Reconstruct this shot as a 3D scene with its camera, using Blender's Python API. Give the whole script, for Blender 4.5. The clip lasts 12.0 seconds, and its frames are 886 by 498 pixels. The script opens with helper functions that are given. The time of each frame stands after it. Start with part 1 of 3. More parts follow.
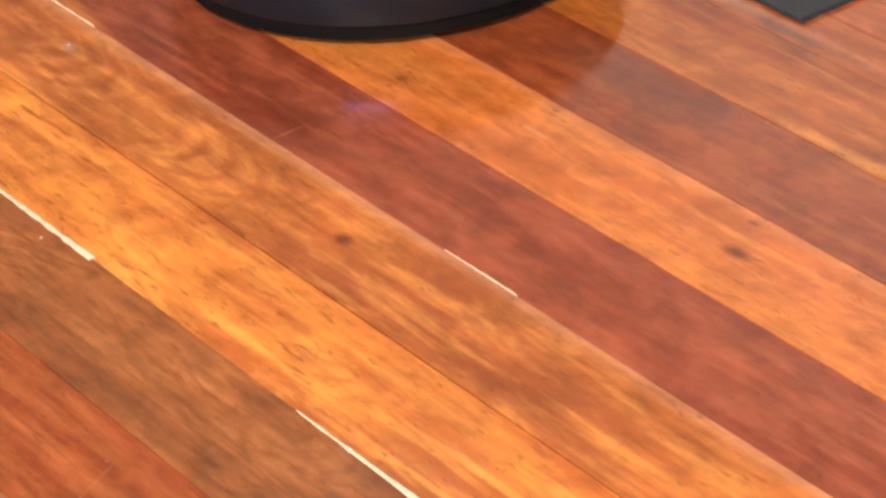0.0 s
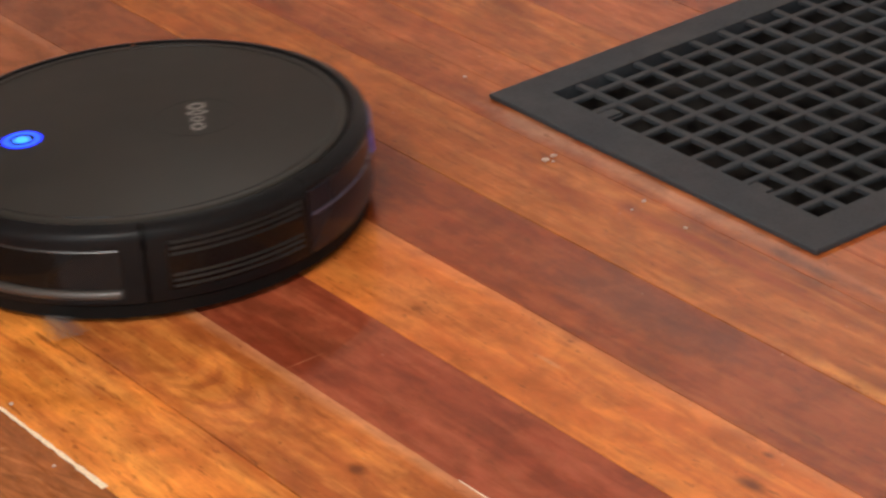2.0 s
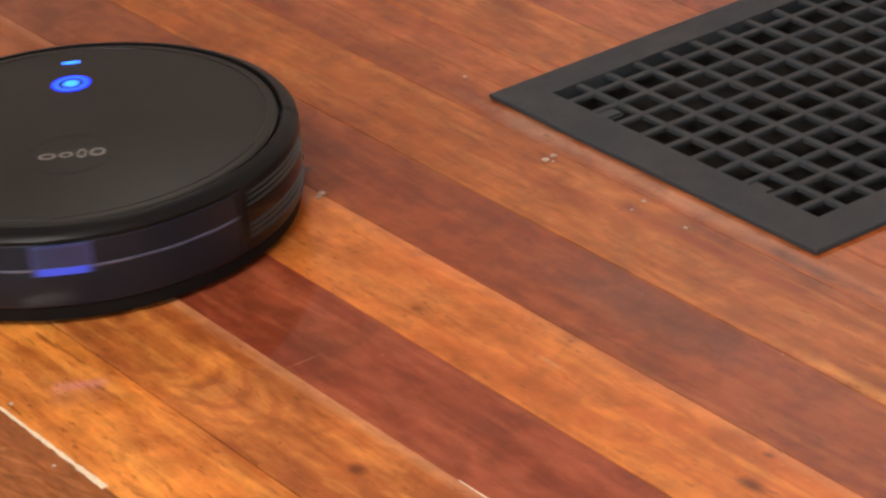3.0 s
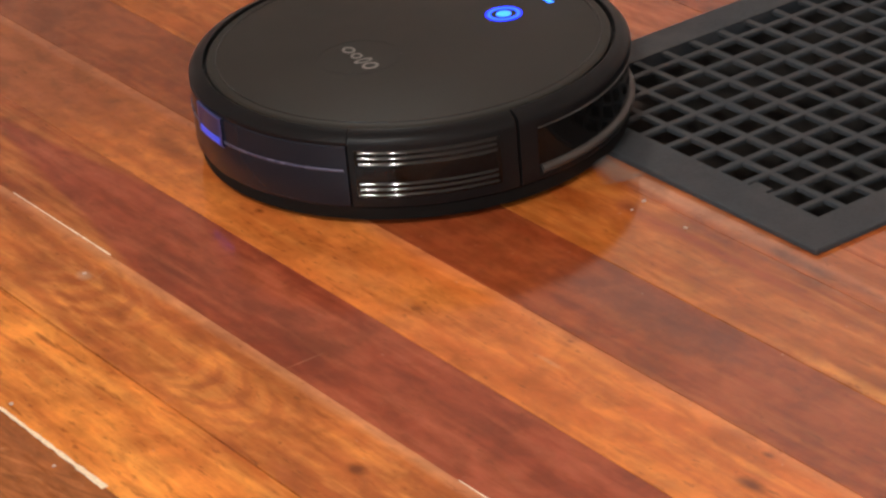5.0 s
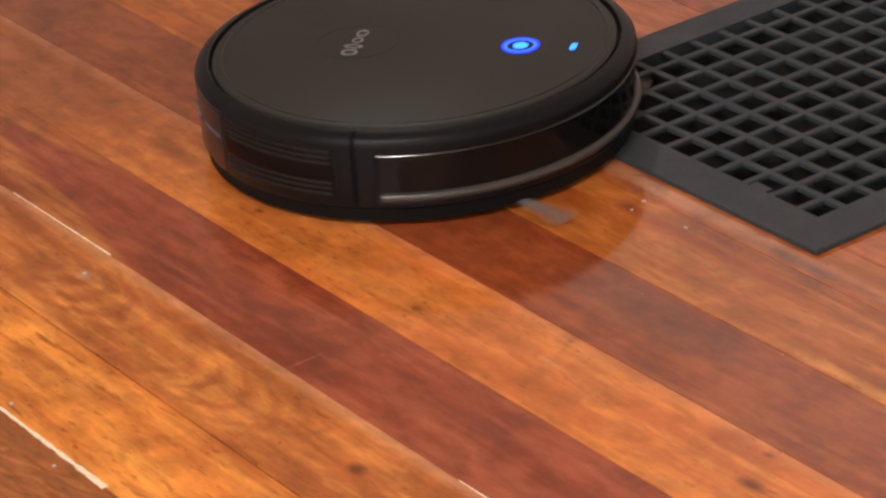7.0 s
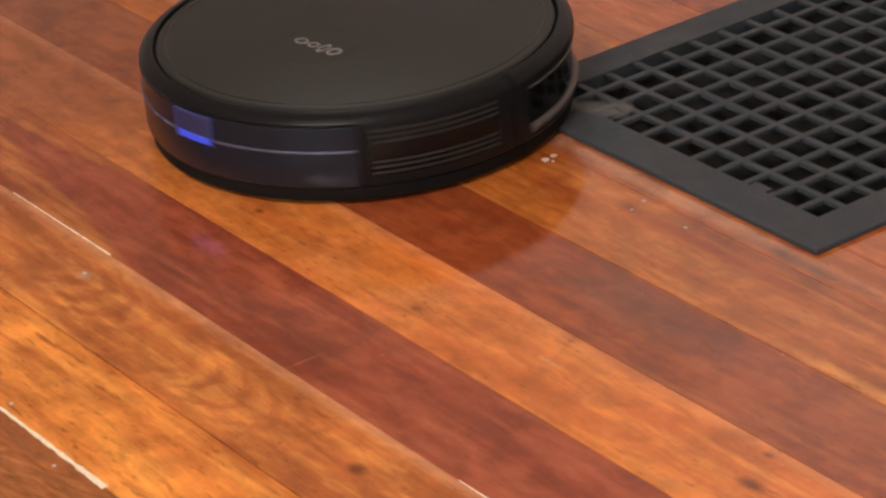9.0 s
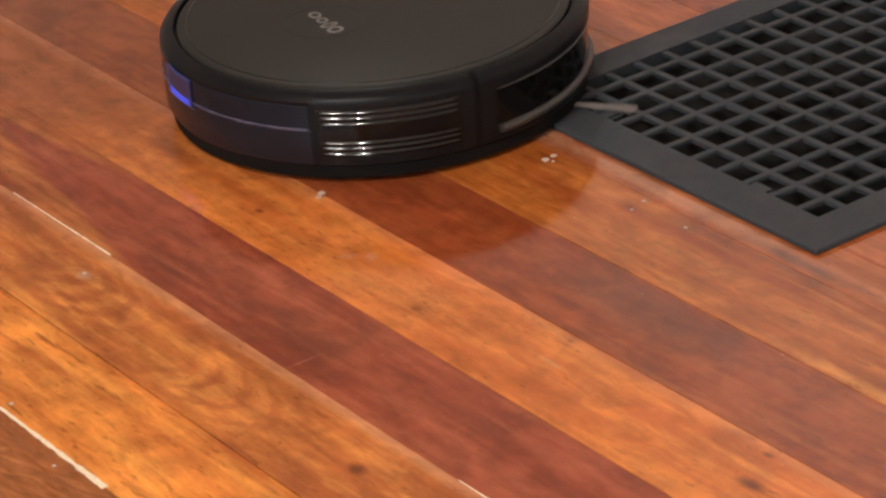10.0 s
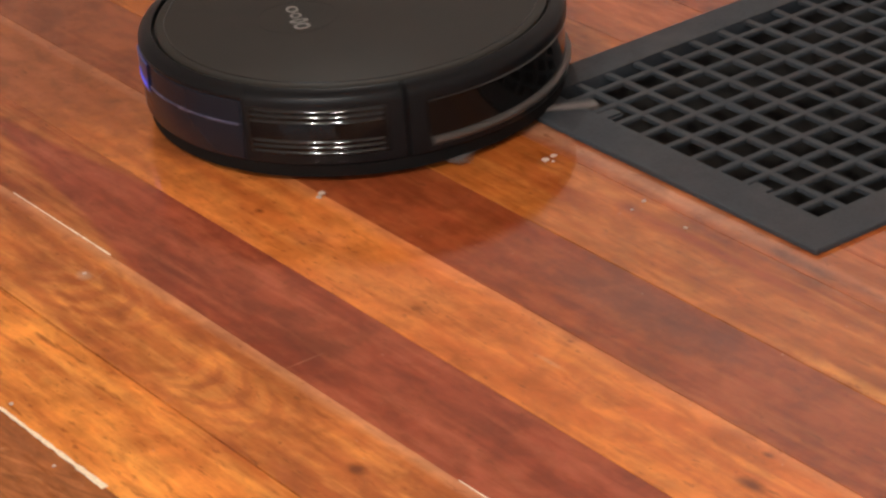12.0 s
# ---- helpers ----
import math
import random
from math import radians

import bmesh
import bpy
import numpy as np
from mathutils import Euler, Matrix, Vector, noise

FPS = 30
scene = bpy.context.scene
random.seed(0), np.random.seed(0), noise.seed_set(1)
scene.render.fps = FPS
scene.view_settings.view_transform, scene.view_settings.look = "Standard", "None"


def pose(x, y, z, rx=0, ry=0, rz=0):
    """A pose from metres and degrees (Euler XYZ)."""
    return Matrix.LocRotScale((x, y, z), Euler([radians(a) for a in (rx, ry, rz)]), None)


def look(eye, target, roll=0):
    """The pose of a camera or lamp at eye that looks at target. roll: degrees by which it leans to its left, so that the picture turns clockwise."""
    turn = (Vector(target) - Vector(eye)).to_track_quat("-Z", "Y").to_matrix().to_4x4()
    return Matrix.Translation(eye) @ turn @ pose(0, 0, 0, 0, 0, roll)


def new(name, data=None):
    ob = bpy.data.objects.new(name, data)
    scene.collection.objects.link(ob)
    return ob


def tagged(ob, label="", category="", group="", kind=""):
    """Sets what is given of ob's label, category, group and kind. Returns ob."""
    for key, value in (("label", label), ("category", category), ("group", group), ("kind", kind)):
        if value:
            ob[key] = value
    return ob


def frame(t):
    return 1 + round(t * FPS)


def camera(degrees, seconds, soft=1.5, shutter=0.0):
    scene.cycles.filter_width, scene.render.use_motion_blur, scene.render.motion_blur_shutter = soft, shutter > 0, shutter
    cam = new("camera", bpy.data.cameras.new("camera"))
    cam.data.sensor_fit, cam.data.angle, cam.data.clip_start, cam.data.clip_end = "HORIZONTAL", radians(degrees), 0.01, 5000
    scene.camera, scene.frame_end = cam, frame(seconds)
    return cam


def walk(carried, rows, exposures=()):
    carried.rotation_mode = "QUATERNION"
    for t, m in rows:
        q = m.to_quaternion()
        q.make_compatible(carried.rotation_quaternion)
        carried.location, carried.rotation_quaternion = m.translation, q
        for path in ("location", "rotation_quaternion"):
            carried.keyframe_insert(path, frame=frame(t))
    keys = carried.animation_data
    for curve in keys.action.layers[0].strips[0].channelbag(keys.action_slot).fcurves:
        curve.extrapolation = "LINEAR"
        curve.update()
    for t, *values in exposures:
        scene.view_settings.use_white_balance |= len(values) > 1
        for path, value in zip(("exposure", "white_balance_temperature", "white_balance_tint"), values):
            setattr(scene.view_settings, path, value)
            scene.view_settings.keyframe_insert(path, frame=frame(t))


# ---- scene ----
cam = camera(16.61, 12.0, soft=2.5, shutter=0.6)
EYE = (0.0, 0.0, 0.944)


def aim(pitch, roll, yaw):
    """The camera's pose: degrees down, lean, and turn to its left; boards run along x."""
    return pose(*EYE, 90 - pitch, 0, 56.15 + yaw) @ pose(0, 0, 0, 0, 0, roll)


walk(cam, [
    (0.0, aim(31.303, -5.43, 0.14)), (0.1, aim(31.09, -5.46, 0.25)), (0.2, aim(30.73, -5.48, 0.32)),
    (0.3, aim(30.10, -5.45, 0.30)), (0.4, aim(28.92, -5.5, 0.20)), (0.5, aim(28.168, -5.45, 0.13)),
    (0.6, aim(27.482, -5.15, -0.14)), (0.7, aim(27.202, -4.9, -0.13)), (0.8, aim(27.064, -4.93, -0.087)),
    (1.0, aim(27.014, -4.985, -0.054)), (1.2, aim(26.98, -5.03, -0.03)), (1.6, aim(26.955, -5.06, 0.0)),
    (2.0, aim(26.955, -5.06, 0.0)), (12.0, aim(26.955, -5.06, 0.0))],
    exposures=((0.0, 0.38), (0.2, 0.35), (0.35, 0.2), (0.5, 0.03), (0.8, -0.05), (1.6, -0.08), (2.5, 0.0), (12.0, 0.0)))

# ---- world and lights ----
world = bpy.data.worlds.new("world")
scene.world = world
world.use_nodes = True
wn = world.node_tree
sky = wn.nodes.new("ShaderNodeTexSky")
sky.sky_type = "NISHITA"
sky.sun_disc = False
sky.sun_elevation, sky.sun_rotation = radians(35), radians(200)
wn.nodes["Background"].inputs[1].default_value = 0.12
wn.links.new(sky.outputs[0], wn.nodes["Background"].inputs[0])


def area(name, m, sx, sy, watts, colour):
    data = bpy.data.lights.new(name, "AREA")
    data.shape, data.size, data.size_y, data.energy, data.color = "RECTANGLE", sx, sy, watts, colour
    ob = new(name, data)
    ob.matrix_world = m
    return ob


ROOM = (-6.5, 1.4, -1.8, 3.3, 2.6)   # x0, x1, y0, y1, height
WIN = (-1.05, 0.95, 0.8, 2.3)           # window in the south wall: x0, x1, z0, z1
# third lamp is an added fill that brightens the wall mirrored in the varnish
DOWNLIGHTS_AND_FILL = ((-0.585, -1.097, 0.09, 41), (-0.044, -0.730, 0.09, 41), (-3.6, 2.2, 0.2, 14))
area("window_daylight", look((-0.05, ROOM[2] - 0.02, 1.55), (-0.3, 1.0, 0.9)), 1.9, 1.4, 27.5, (0.97, 0.98, 1.0))
for lx, ly, size, watts in DOWNLIGHTS_AND_FILL:
    area("downlight_and_fill_glow", look((lx, ly, 2.58), (lx, ly + 0.001, 0)), size, size, watts, (1.0, 0.96, 0.89))

# ---- materials ----


class Nodes:
    """A small wrapper to write node materials in a few lines."""

    def __init__(self, name):
        self.mat = bpy.data.materials.new(name)
        self.mat.use_nodes = True
        self.tree = self.mat.node_tree
        self.bsdf = self.tree.nodes["Principled BSDF"]

    def put(self, socket, value):
        if isinstance(value, bpy.types.NodeSocket):
            self.tree.links.new(value, socket)
        elif value is not None:
            socket.default_value = value

    def add(self, kind, props=None, **inputs):
        n = self.tree.nodes.new("ShaderNode" + kind)
        if kind == "Mix":
            n.data_type = "RGBA"
        if kind == "Math" and props:
            n.operation = props
        if kind == "VectorMath" and props:
            n.operation = props
        if kind == "Mix" and props:
            n.blend_type = props
        for k, v in inputs.items():
            key = int(k[1:]) if k[0] == "i" and k[1:].isdigit() else k.replace("_", " ")
            self.put(n.inputs[key], v)
        return n

    def math(self, op, a, b=0.0, c=None):
        n = self.add("Math", op, i0=a, i1=b)
        if c is not None:
            self.put(n.inputs[2], c)
        return n.outputs[0]

    def mix(self, fac, a, b, blend="MIX"):
        n = self.add("Mix", blend, i0=fac, i6=a, i7=b)
        return n.outputs[2]

    def noise(self, vec, scale, detail=3.0, rough=0.55, dist=0.0):
        return self.add("TexNoise", Vector=vec, Scale=scale, Detail=detail, Roughness=rough, Distortion=dist).outputs[0]

    def ramp(self, v, lo, hi):
        n = self.add("MapRange", Value=v, From_Min=lo, From_Max=hi)
        n.interpolation_type = "SMOOTHSTEP"
        return n.outputs[0]

    def scaled(self, vec, x, y, z):
        return self.add("VectorMath", "MULTIPLY", i0=vec, i1=(x, y, z)).outputs[0]

    def surface(self, **inputs):
        for k, v in inputs.items():
            self.put(self.bsdf.inputs[k.replace("_", " ")], v)

    def bump(self, height, strength, distance):
        n = self.add("Bump", Height=height, Strength=strength, Distance=distance)
        self.tree.links.new(n.outputs[0], self.bsdf.inputs["Normal"])
        return n


def rgb(r, g, b):
    return (r, g, b, 1.0)


def wood(name, base, dark, light, swirl=0.35, fleck=0.5, marks=(), edge=0.0, sap=(), curls=()):
    """Varnished floorboard: smeared grain, curls, flecks, a worn pale edge. marks: (x, y, rx, ry, strength, colour);
    sap: pale sapwood beyond lines (x0, y0, x1, y1); curls: nested arches of grain (x, y, rx, ry)."""
    n = Nodes(name)
    pos = n.add("NewGeometry").outputs[0]
    rnd = n.add("ObjectInfo").outputs["Random"]
    shift = n.add("CombineXYZ", X=n.math("MULTIPLY", rnd, 37.0), Y=n.math("MULTIPLY", rnd, 3.1), Z=n.math("MULTIPLY", rnd, 11.0)).outputs[0]
    p = n.add("VectorMath", "ADD", i0=pos, i1=shift).outputs[0]
    fine = n.noise(n.scaled(p, 11, 210, 1), 1.0, 4, 0.65)
    smear = n.noise(n.scaled(p, 7, 75, 1), 1.0, 5, 0.6, 0.12)
    broad = n.noise(n.scaled(p, 3.5, 20, 1), 1.0, 3, 0.55, 0.4)
    blotch = n.noise(n.scaled(p, 11, 40, 1), 1.0, 5, 0.62, 0.2)
    curl = n.noise(n.scaled(p, 5.5, 15, 1), 1.0, 2, 0.4, 1.6)
    rings = n.math("SINE", n.math("MULTIPLY_ADD", curl, 42.0, n.math("MULTIPLY", smear, 7.0)))
    c = n.mix(n.ramp(broad, 0.30, 0.66), dark, base)
    c = n.mix(n.math("MULTIPLY", n.ramp(smear, 0.48, 0.70), 0.75), c, light)
    c = n.mix(n.math("MULTIPLY", n.ramp(smear, 0.48, 0.30), 0.75), c, dark)
    c = n.mix(n.math("MULTIPLY", n.ramp(blotch, 0.50, 0.70), 0.5), c, light)
    c = n.mix(n.math("MULTIPLY", n.math("MULTIPLY", n.ramp(rings, -0.4, 1.0), n.ramp(blotch, 0.38, 0.58)), swirl), c, dark)
    c = n.mix(n.math("MULTIPLY", n.ramp(fine, 0.56, 0.75), 0.22), c, dark)
    mottle = n.noise(n.scaled(p, 22, 120, 1), 1.0, 4, 0.62, 0.1)
    c = n.mix(n.math("MULTIPLY", n.ramp(mottle, 0.50, 0.72), 0.25), c, light)
    c = n.mix(n.math("MULTIPLY", n.ramp(mottle, 0.49, 0.28), 0.25), c, dark)
    spots = n.noise(n.scaled(p, 38, 190, 1), 1.0, 3, 0.5, 0.2)
    c = n.mix(n.math("MULTIPLY", n.math("MULTIPLY", n.ramp(spots, 0.56, 0.74), n.ramp(broad, 0.36, 0.52)), fleck), c, rgb(0.22, 0.058, 0.011))
    tone = n.math("MULTIPLY_ADD", rnd, 0.16, 0.92)
    c = n.mix(1.0, c, n.add("CombineColor", Red=tone, Green=n.math("MULTIPLY", tone, 0.93), Blue=n.math("MULTIPLY", tone, 0.82)).outputs[0], "MULTIPLY")
    wob = n.noise(n.scaled(pos, 60, 60, 1), 1.0, 4, 0.6)
    split = n.add("SeparateXYZ", Vector=pos)
    for x0, y0, x1, y1 in sap:
        slope = (y1 - y0) / (x1 - x0)
        line = n.math("MULTIPLY_ADD", split.outputs[0], -slope, split.outputs[1])
        over = n.math("SUBTRACT", line, y0 - slope * x0)
        side = n.math("MULTIPLY_ADD", smear, 0.008, n.math("MULTIPLY", over, 1.0 if slope > 0 else -1.0))
        c = n.mix(n.math("MULTIPLY", n.ramp(side, 0.0, 0.010), 0.66), c, n.mix(n.ramp(smear, 0.35, 0.65), ORANGE[1], ORANGE[2]))
    for x, y, rx, ry in curls:
        off = n.math("SUBTRACT", split.outputs[1], y)
        arch = n.math("MULTIPLY_ADD", n.math("MULTIPLY", off, off), 60.0, split.outputs[0])
        ring = n.math("SINE", n.math("MULTIPLY_ADD", arch, 190.0, n.math("MULTIPLY_ADD", wob, 4.0, n.math("MULTIPLY_ADD", blotch, 5.0, n.math("MULTIPLY", broad, 7.0)))))
        d = n.scaled(n.add("VectorMath", "SUBTRACT", i0=pos, i1=(x, y, 0)).outputs[0], 1 / rx, 1 / ry, 0)
        near = n.ramp(n.math("MULTIPLY_ADD", wob, 0.6, n.add("VectorMath", "LENGTH", i0=d).outputs[1]), 1.45, 0.8)
        c = n.mix(n.math("MULTIPLY", n.math("MULTIPLY", n.ramp(ring, 0.1, 0.95), near), 0.5), c, dark)
        c = n.mix(n.math("MULTIPLY", n.math("MULTIPLY", n.ramp(ring, -0.3, -1.0), near), 0.22), c, light)
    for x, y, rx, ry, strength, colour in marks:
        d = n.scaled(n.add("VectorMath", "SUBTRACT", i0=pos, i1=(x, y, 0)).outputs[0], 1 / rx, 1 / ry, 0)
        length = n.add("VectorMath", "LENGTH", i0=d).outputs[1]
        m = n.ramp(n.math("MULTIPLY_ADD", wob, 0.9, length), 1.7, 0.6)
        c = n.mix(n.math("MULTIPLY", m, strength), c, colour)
    if edge:
        local = n.add("SeparateXYZ", Vector=n.add("TexCoord").outputs["Object"]).outputs[1]
        near = n.ramp(n.math("MULTIPLY_ADD", smear, 0.014, local), 0.034, 0.046)
        c = n.mix(n.math("MULTIPLY", near, edge), c, rgb(0.60, 0.28, 0.15))
    scuff = n.noise(n.scaled(pos, 5, 5, 1), 1.0, 5, 0.65)
    worn = n.noise(n.scaled(pos, 13, 17, 1), 1.0, 4, 0.6)
    wear = n.math("MULTIPLY_ADD", n.ramp(worn, 0.32, 0.68), 0.26, 0.88)
    c = n.mix(1.0, c, n.add("CombineColor", Red=wear, Green=wear, Blue=wear).outputs[0], "MULTIPLY")
    cloud = n.noise(n.scaled(pos, 30, 48, 1), 1.0, 5, 0.6, 0.4)
    tint = n.math("MULTIPLY_ADD", n.ramp(cloud, 0.30, 0.70), 0.34, 0.83)
    c = n.mix(1.0, c, n.add("CombineColor", Red=tint, Green=tint, Blue=tint).outputs[0], "MULTIPLY")
    dust = n.noise(n.scaled(pos, 150, 190, 1), 1.0, 2, 0.5)
    c = n.mix(n.math("MULTIPLY", n.math("MULTIPLY", n.ramp(dust, 0.70, 0.80), n.ramp(worn, 0.45, 0.62)), 0.4), c, rgb(0.62, 0.38, 0.24))
    pits = n.noise(n.scaled(pos, 75, 210, 1), 1.0, 3, 0.6, 0.3)
    c = n.mix(n.math("MULTIPLY", n.math("MULTIPLY", n.ramp(pits, 0.59, 0.72), n.ramp(worn, 0.62, 0.42)), 0.55), c, rgb(0.15, 0.042, 0.012))
    hair = n.noise(n.scaled(n.add("VectorRotate", Vector=pos, Angle=1.1).outputs[0], 9, 330, 1), 1.0, 1, 0.5, 0.4)
    c = n.mix(n.math("MULTIPLY", n.math("MULTIPLY", n.ramp(hair, 0.74, 0.82), n.ramp(scuff, 0.5, 0.66)), 0.35), c, rgb(0.60, 0.36, 0.22))
    n.surface(Base_Color=c, Roughness=n.math("MULTIPLY_ADD", n.ramp(scuff, 0.35, 0.7), 0.06, 0.068), IOR=1.70)
    n.bump(n.math("MULTIPLY_ADD", fine, 0.5, n.noise(n.scaled(pos, 30, 60, 1), 1.0, 3, 0.5)), 0.10, 0.002)
    return n.mat


def plain(name, colour, rough, metal=0.0, grain=0.0, scale=400.0, bump=0.0, coat=0.0, blot=0.12, spec=0.5):
    """Plastic, paint or metal with slight unevenness in tone and gloss."""
    n = Nodes(name)
    co = n.add("TexCoord").outputs["Object"]
    big = n.noise(co, 14.0, 4, 0.6)
    small = n.noise(co, scale, 2, 0.6)
    c = n.mix(n.math("MULTIPLY", n.ramp(big, 0.35, 0.7), blot * 3), colour, rgb(*[min(1, v * 1.35 + 0.004) for v in colour[:3]]))
    c = n.mix(n.math("MULTIPLY", n.ramp(small, 0.4, 0.75), grain), c, rgb(*[v * 0.55 for v in colour[:3]]))
    n.surface(Base_Color=c, Roughness=n.math("MULTIPLY_ADD", n.ramp(big, 0.3, 0.7), blot, rough), Metallic=metal, Specular_IOR_Level=spec, Coat_Weight=coat, Coat_Roughness=0.08)
    if bump:
        n.bump(small, bump, 0.0006)
    return n.mat


def glow(name, colour, strength):
    n = Nodes(name)
    n.surface(Base_Color=rgb(0.02, 0.03, 0.08), Emission_Color=colour, Emission_Strength=strength, Roughness=0.3)
    return n.mat


ORANGE = (rgb(0.480, 0.143, 0.0275), rgb(0.300, 0.068, 0.0150), rgb(0.605, 0.220, 0.0490))
KNOT = rgb(0.110, 0.027, 0.0079)
M_ORANGE = wood("orange_boards", *ORANGE, 0.3, 0.5, ((-1.335, 1.190, 0.075, 0.013, 0.85, rgb(0.200, 0.072, 0.036)), (-1.44, 1.165, 0.10, 0.008, 0.5, rgb(0.286, 0.050, 0.0145)),
                                                     (-1.19, 1.110, 0.11, 0.0065, 0.85, rgb(0.726, 0.270, 0.0528)), (-1.500, 1.166, 0.018, 0.008, 0.7, rgb(0.20, 0.045, 0.014)), (-1.435, 1.178, 0.030, 0.005, 0.55, rgb(0.22, 0.055, 0.020))))
M_AMBER = wood("amber_boards", rgb(0.768, 0.2820, 0.0517), rgb(0.469, 0.1272, 0.0270), rgb(0.968, 0.4236, 0.0922), 0.30, 0.65)
M_SWIRL = wood("swirled_boards", rgb(0.555, 0.1880, 0.0420), rgb(0.325, 0.0880, 0.0251), rgb(0.720, 0.2950, 0.0720), 0.25, 0.4,
               ((-1.343, 0.8246, 0.010, 0.006, 0.8, KNOT), (-1.686, 0.833, 0.009, 0.006, 0.6, rgb(0.62, 0.36, 0.22))), edge=0.5,
               curls=((-1.655, 0.824, 0.085, 0.032), (-1.475, 0.815, 0.075, 0.030)))
M_RED = wood("red_boards", rgb(0.350, 0.0840, 0.0405), rgb(0.235, 0.0490, 0.0230), rgb(0.450, 0.1310, 0.0620), 0.15, 0.15,
             ((-1.52, 0.90, 0.10, 0.02, 0.45, rgb(0.165, 0.045, 0.0198)), (-1.478, 0.876, 0.0011, 0.016, 0.4, rgb(0.550, 0.225, 0.1188))),
             sap=((-1.9639, 0.9185, -1.7455, 0.9435), (-1.907, 0.9035, -1.6855, 0.8654)))
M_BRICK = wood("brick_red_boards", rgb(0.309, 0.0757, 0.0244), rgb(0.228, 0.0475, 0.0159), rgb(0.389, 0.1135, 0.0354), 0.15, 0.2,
               ((-1.40, 1.078, 0.085, 0.036, 0.62, rgb(0.150, 0.052, 0.030)), (-1.315, 1.082, 0.060, 0.026, 0.55, rgb(0.160, 0.048, 0.026)), (-1.60, 1.06, 0.16, 0.05, 0.4, rgb(0.242, 0.041, 0.0158)),
                # broad ellipse paints the light's falloff over the far left floor
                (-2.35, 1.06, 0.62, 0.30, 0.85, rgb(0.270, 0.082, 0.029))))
M_LIGHT = wood("light_orange_boards", rgb(0.650, 0.2120, 0.0470), rgb(0.490, 0.1350, 0.0310), rgb(0.770, 0.2820, 0.0690), 0.15, 0.4,
               ((-1.166, 0.985, 0.014, 0.006, 0.85, KNOT), (-1.185, 1.0145, 0.007, 0.003, 0.8, KNOT), (-1.485, 0.9711, 0.006, 0.004, 0.6, rgb(0.220, 0.054, 0.0132)),
                # the 0.30 by 0.12 mark paints the same dimmer light on this board
                (-1.366, 0.990, 0.016, 0.0022, 0.5, rgb(0.770, 0.360, 0.1584)), (-1.684, 0.976, 0.006, 0.003, 0.7, KNOT), (-2.04, 0.985, 0.30, 0.12, 0.85, rgb(0.285, 0.084, 0.029)), (-1.82, 0.985, 0.035, 0.010, 0.55, rgb(0.176, 0.054, 0.0198))), edge=0.22)
M_BROWN = wood("brown_boards", rgb(0.370, 0.128, 0.0390), rgb(0.205, 0.070, 0.0240), rgb(0.490, 0.190, 0.0600), 0.5, 0.6)
M_DULL = wood("dull_orange_boards", rgb(0.425, 0.120, 0.0330), rgb(0.290, 0.064, 0.0190), rgb(0.520, 0.165, 0.0460), 0.25, 0.5,
              ((-1.50, 1.1985, 0.24, 0.0110, 0.55, rgb(0.48, 0.24, 0.13)), (-1.655, 1.198, 0.06, 0.014, 0.5, rgb(0.42, 0.23, 0.14)),
               (-1.36, 1.1930, 0.050, 0.007, 0.75, rgb(0.150, 0.060, 0.036)), (-1.52, 1.1885, 0.030, 0.004, 0.6, rgb(0.22, 0.055, 0.020))))
M_GAP = plain("dark_gap", rgb(0.03, 0.014, 0.008), 0.9)
M_FILLER = plain("old_gap_filler", rgb(0.86, 0.70, 0.50), 0.7, grain=0.4, scale=300)
M_CRUMB = plain("pale_crumb", rgb(0.52, 0.38, 0.29), 0.8)
M_GRILLE = plain("grey_painted_iron", rgb(0.0265, 0.0320, 0.0380), 0.50, grain=0.45, scale=350, bump=0.35, blot=0.33)
M_DUCT = plain("dusty_duct_metal", rgb(0.040, 0.037, 0.034), 0.75, metal=0.2)
M_TOP = plain("matte_black_glass", rgb(0.0280, 0.0268, 0.0230), 0.34, grain=0.3, scale=700, blot=0.06, spec=0.11)
M_SHELL = plain("satin_black_plastic", rgb(0.0085, 0.0088, 0.0094), 0.30, blot=0.06, spec=0.12)
M_REAR = plain("dark_violet_translucent_plastic", rgb(0.0115, 0.0140, 0.0205), 0.22, blot=0.05, spec=0.20)
M_MOULD = plain("pale_violet_plastic", rgb(0.060, 0.062, 0.105), 0.25, blot=0.05, spec=0.5)
M_GLOSS = plain("gloss_black_plastic", rgb(0.005, 0.0045, 0.0042), 0.07, coat=0.0, blot=0.03, spec=0.20)
M_TRIM = plain("shiny_black_trim", rgb(0.010, 0.010, 0.010), 0.085, blot=0.01, spec=0.38)
M_EDGE = plain("satin_black_edge", rgb(0.010, 0.010, 0.010), 0.19, blot=0.02, spec=0.8)
M_LIP = plain("grey_bumper_lip", rgb(0.05, 0.045, 0.040), 0.3, blot=0.05)
M_RUBBER = plain("black_rubber", rgb(0.004, 0.004, 0.004), 0.7, spec=0.15)
M_BRISTLE = plain("grey_bristles", rgb(0.16, 0.14, 0.13), 0.7)
M_LOGO = plain("grey_print", rgb(0.19, 0.18, 0.165), 0.6)
M_BLUE = glow("blue_light", rgb(0.0, 0.012, 1.0), 3.5)
M_CYAN = glow("pale_blue_light", rgb(0.015, 0.17, 1.0), 4.0)
M_RING = glow("light_blue_ring", rgb(0.006, 0.085, 1.0), 3.2)
M_BLUEDIM = glow("dim_blue_light", rgb(0.050, 0.095, 1.0), 0.62)
M_BLUEFAINT = glow("faint_violet_light", rgb(0.22, 0.22, 1.0), 0.06)
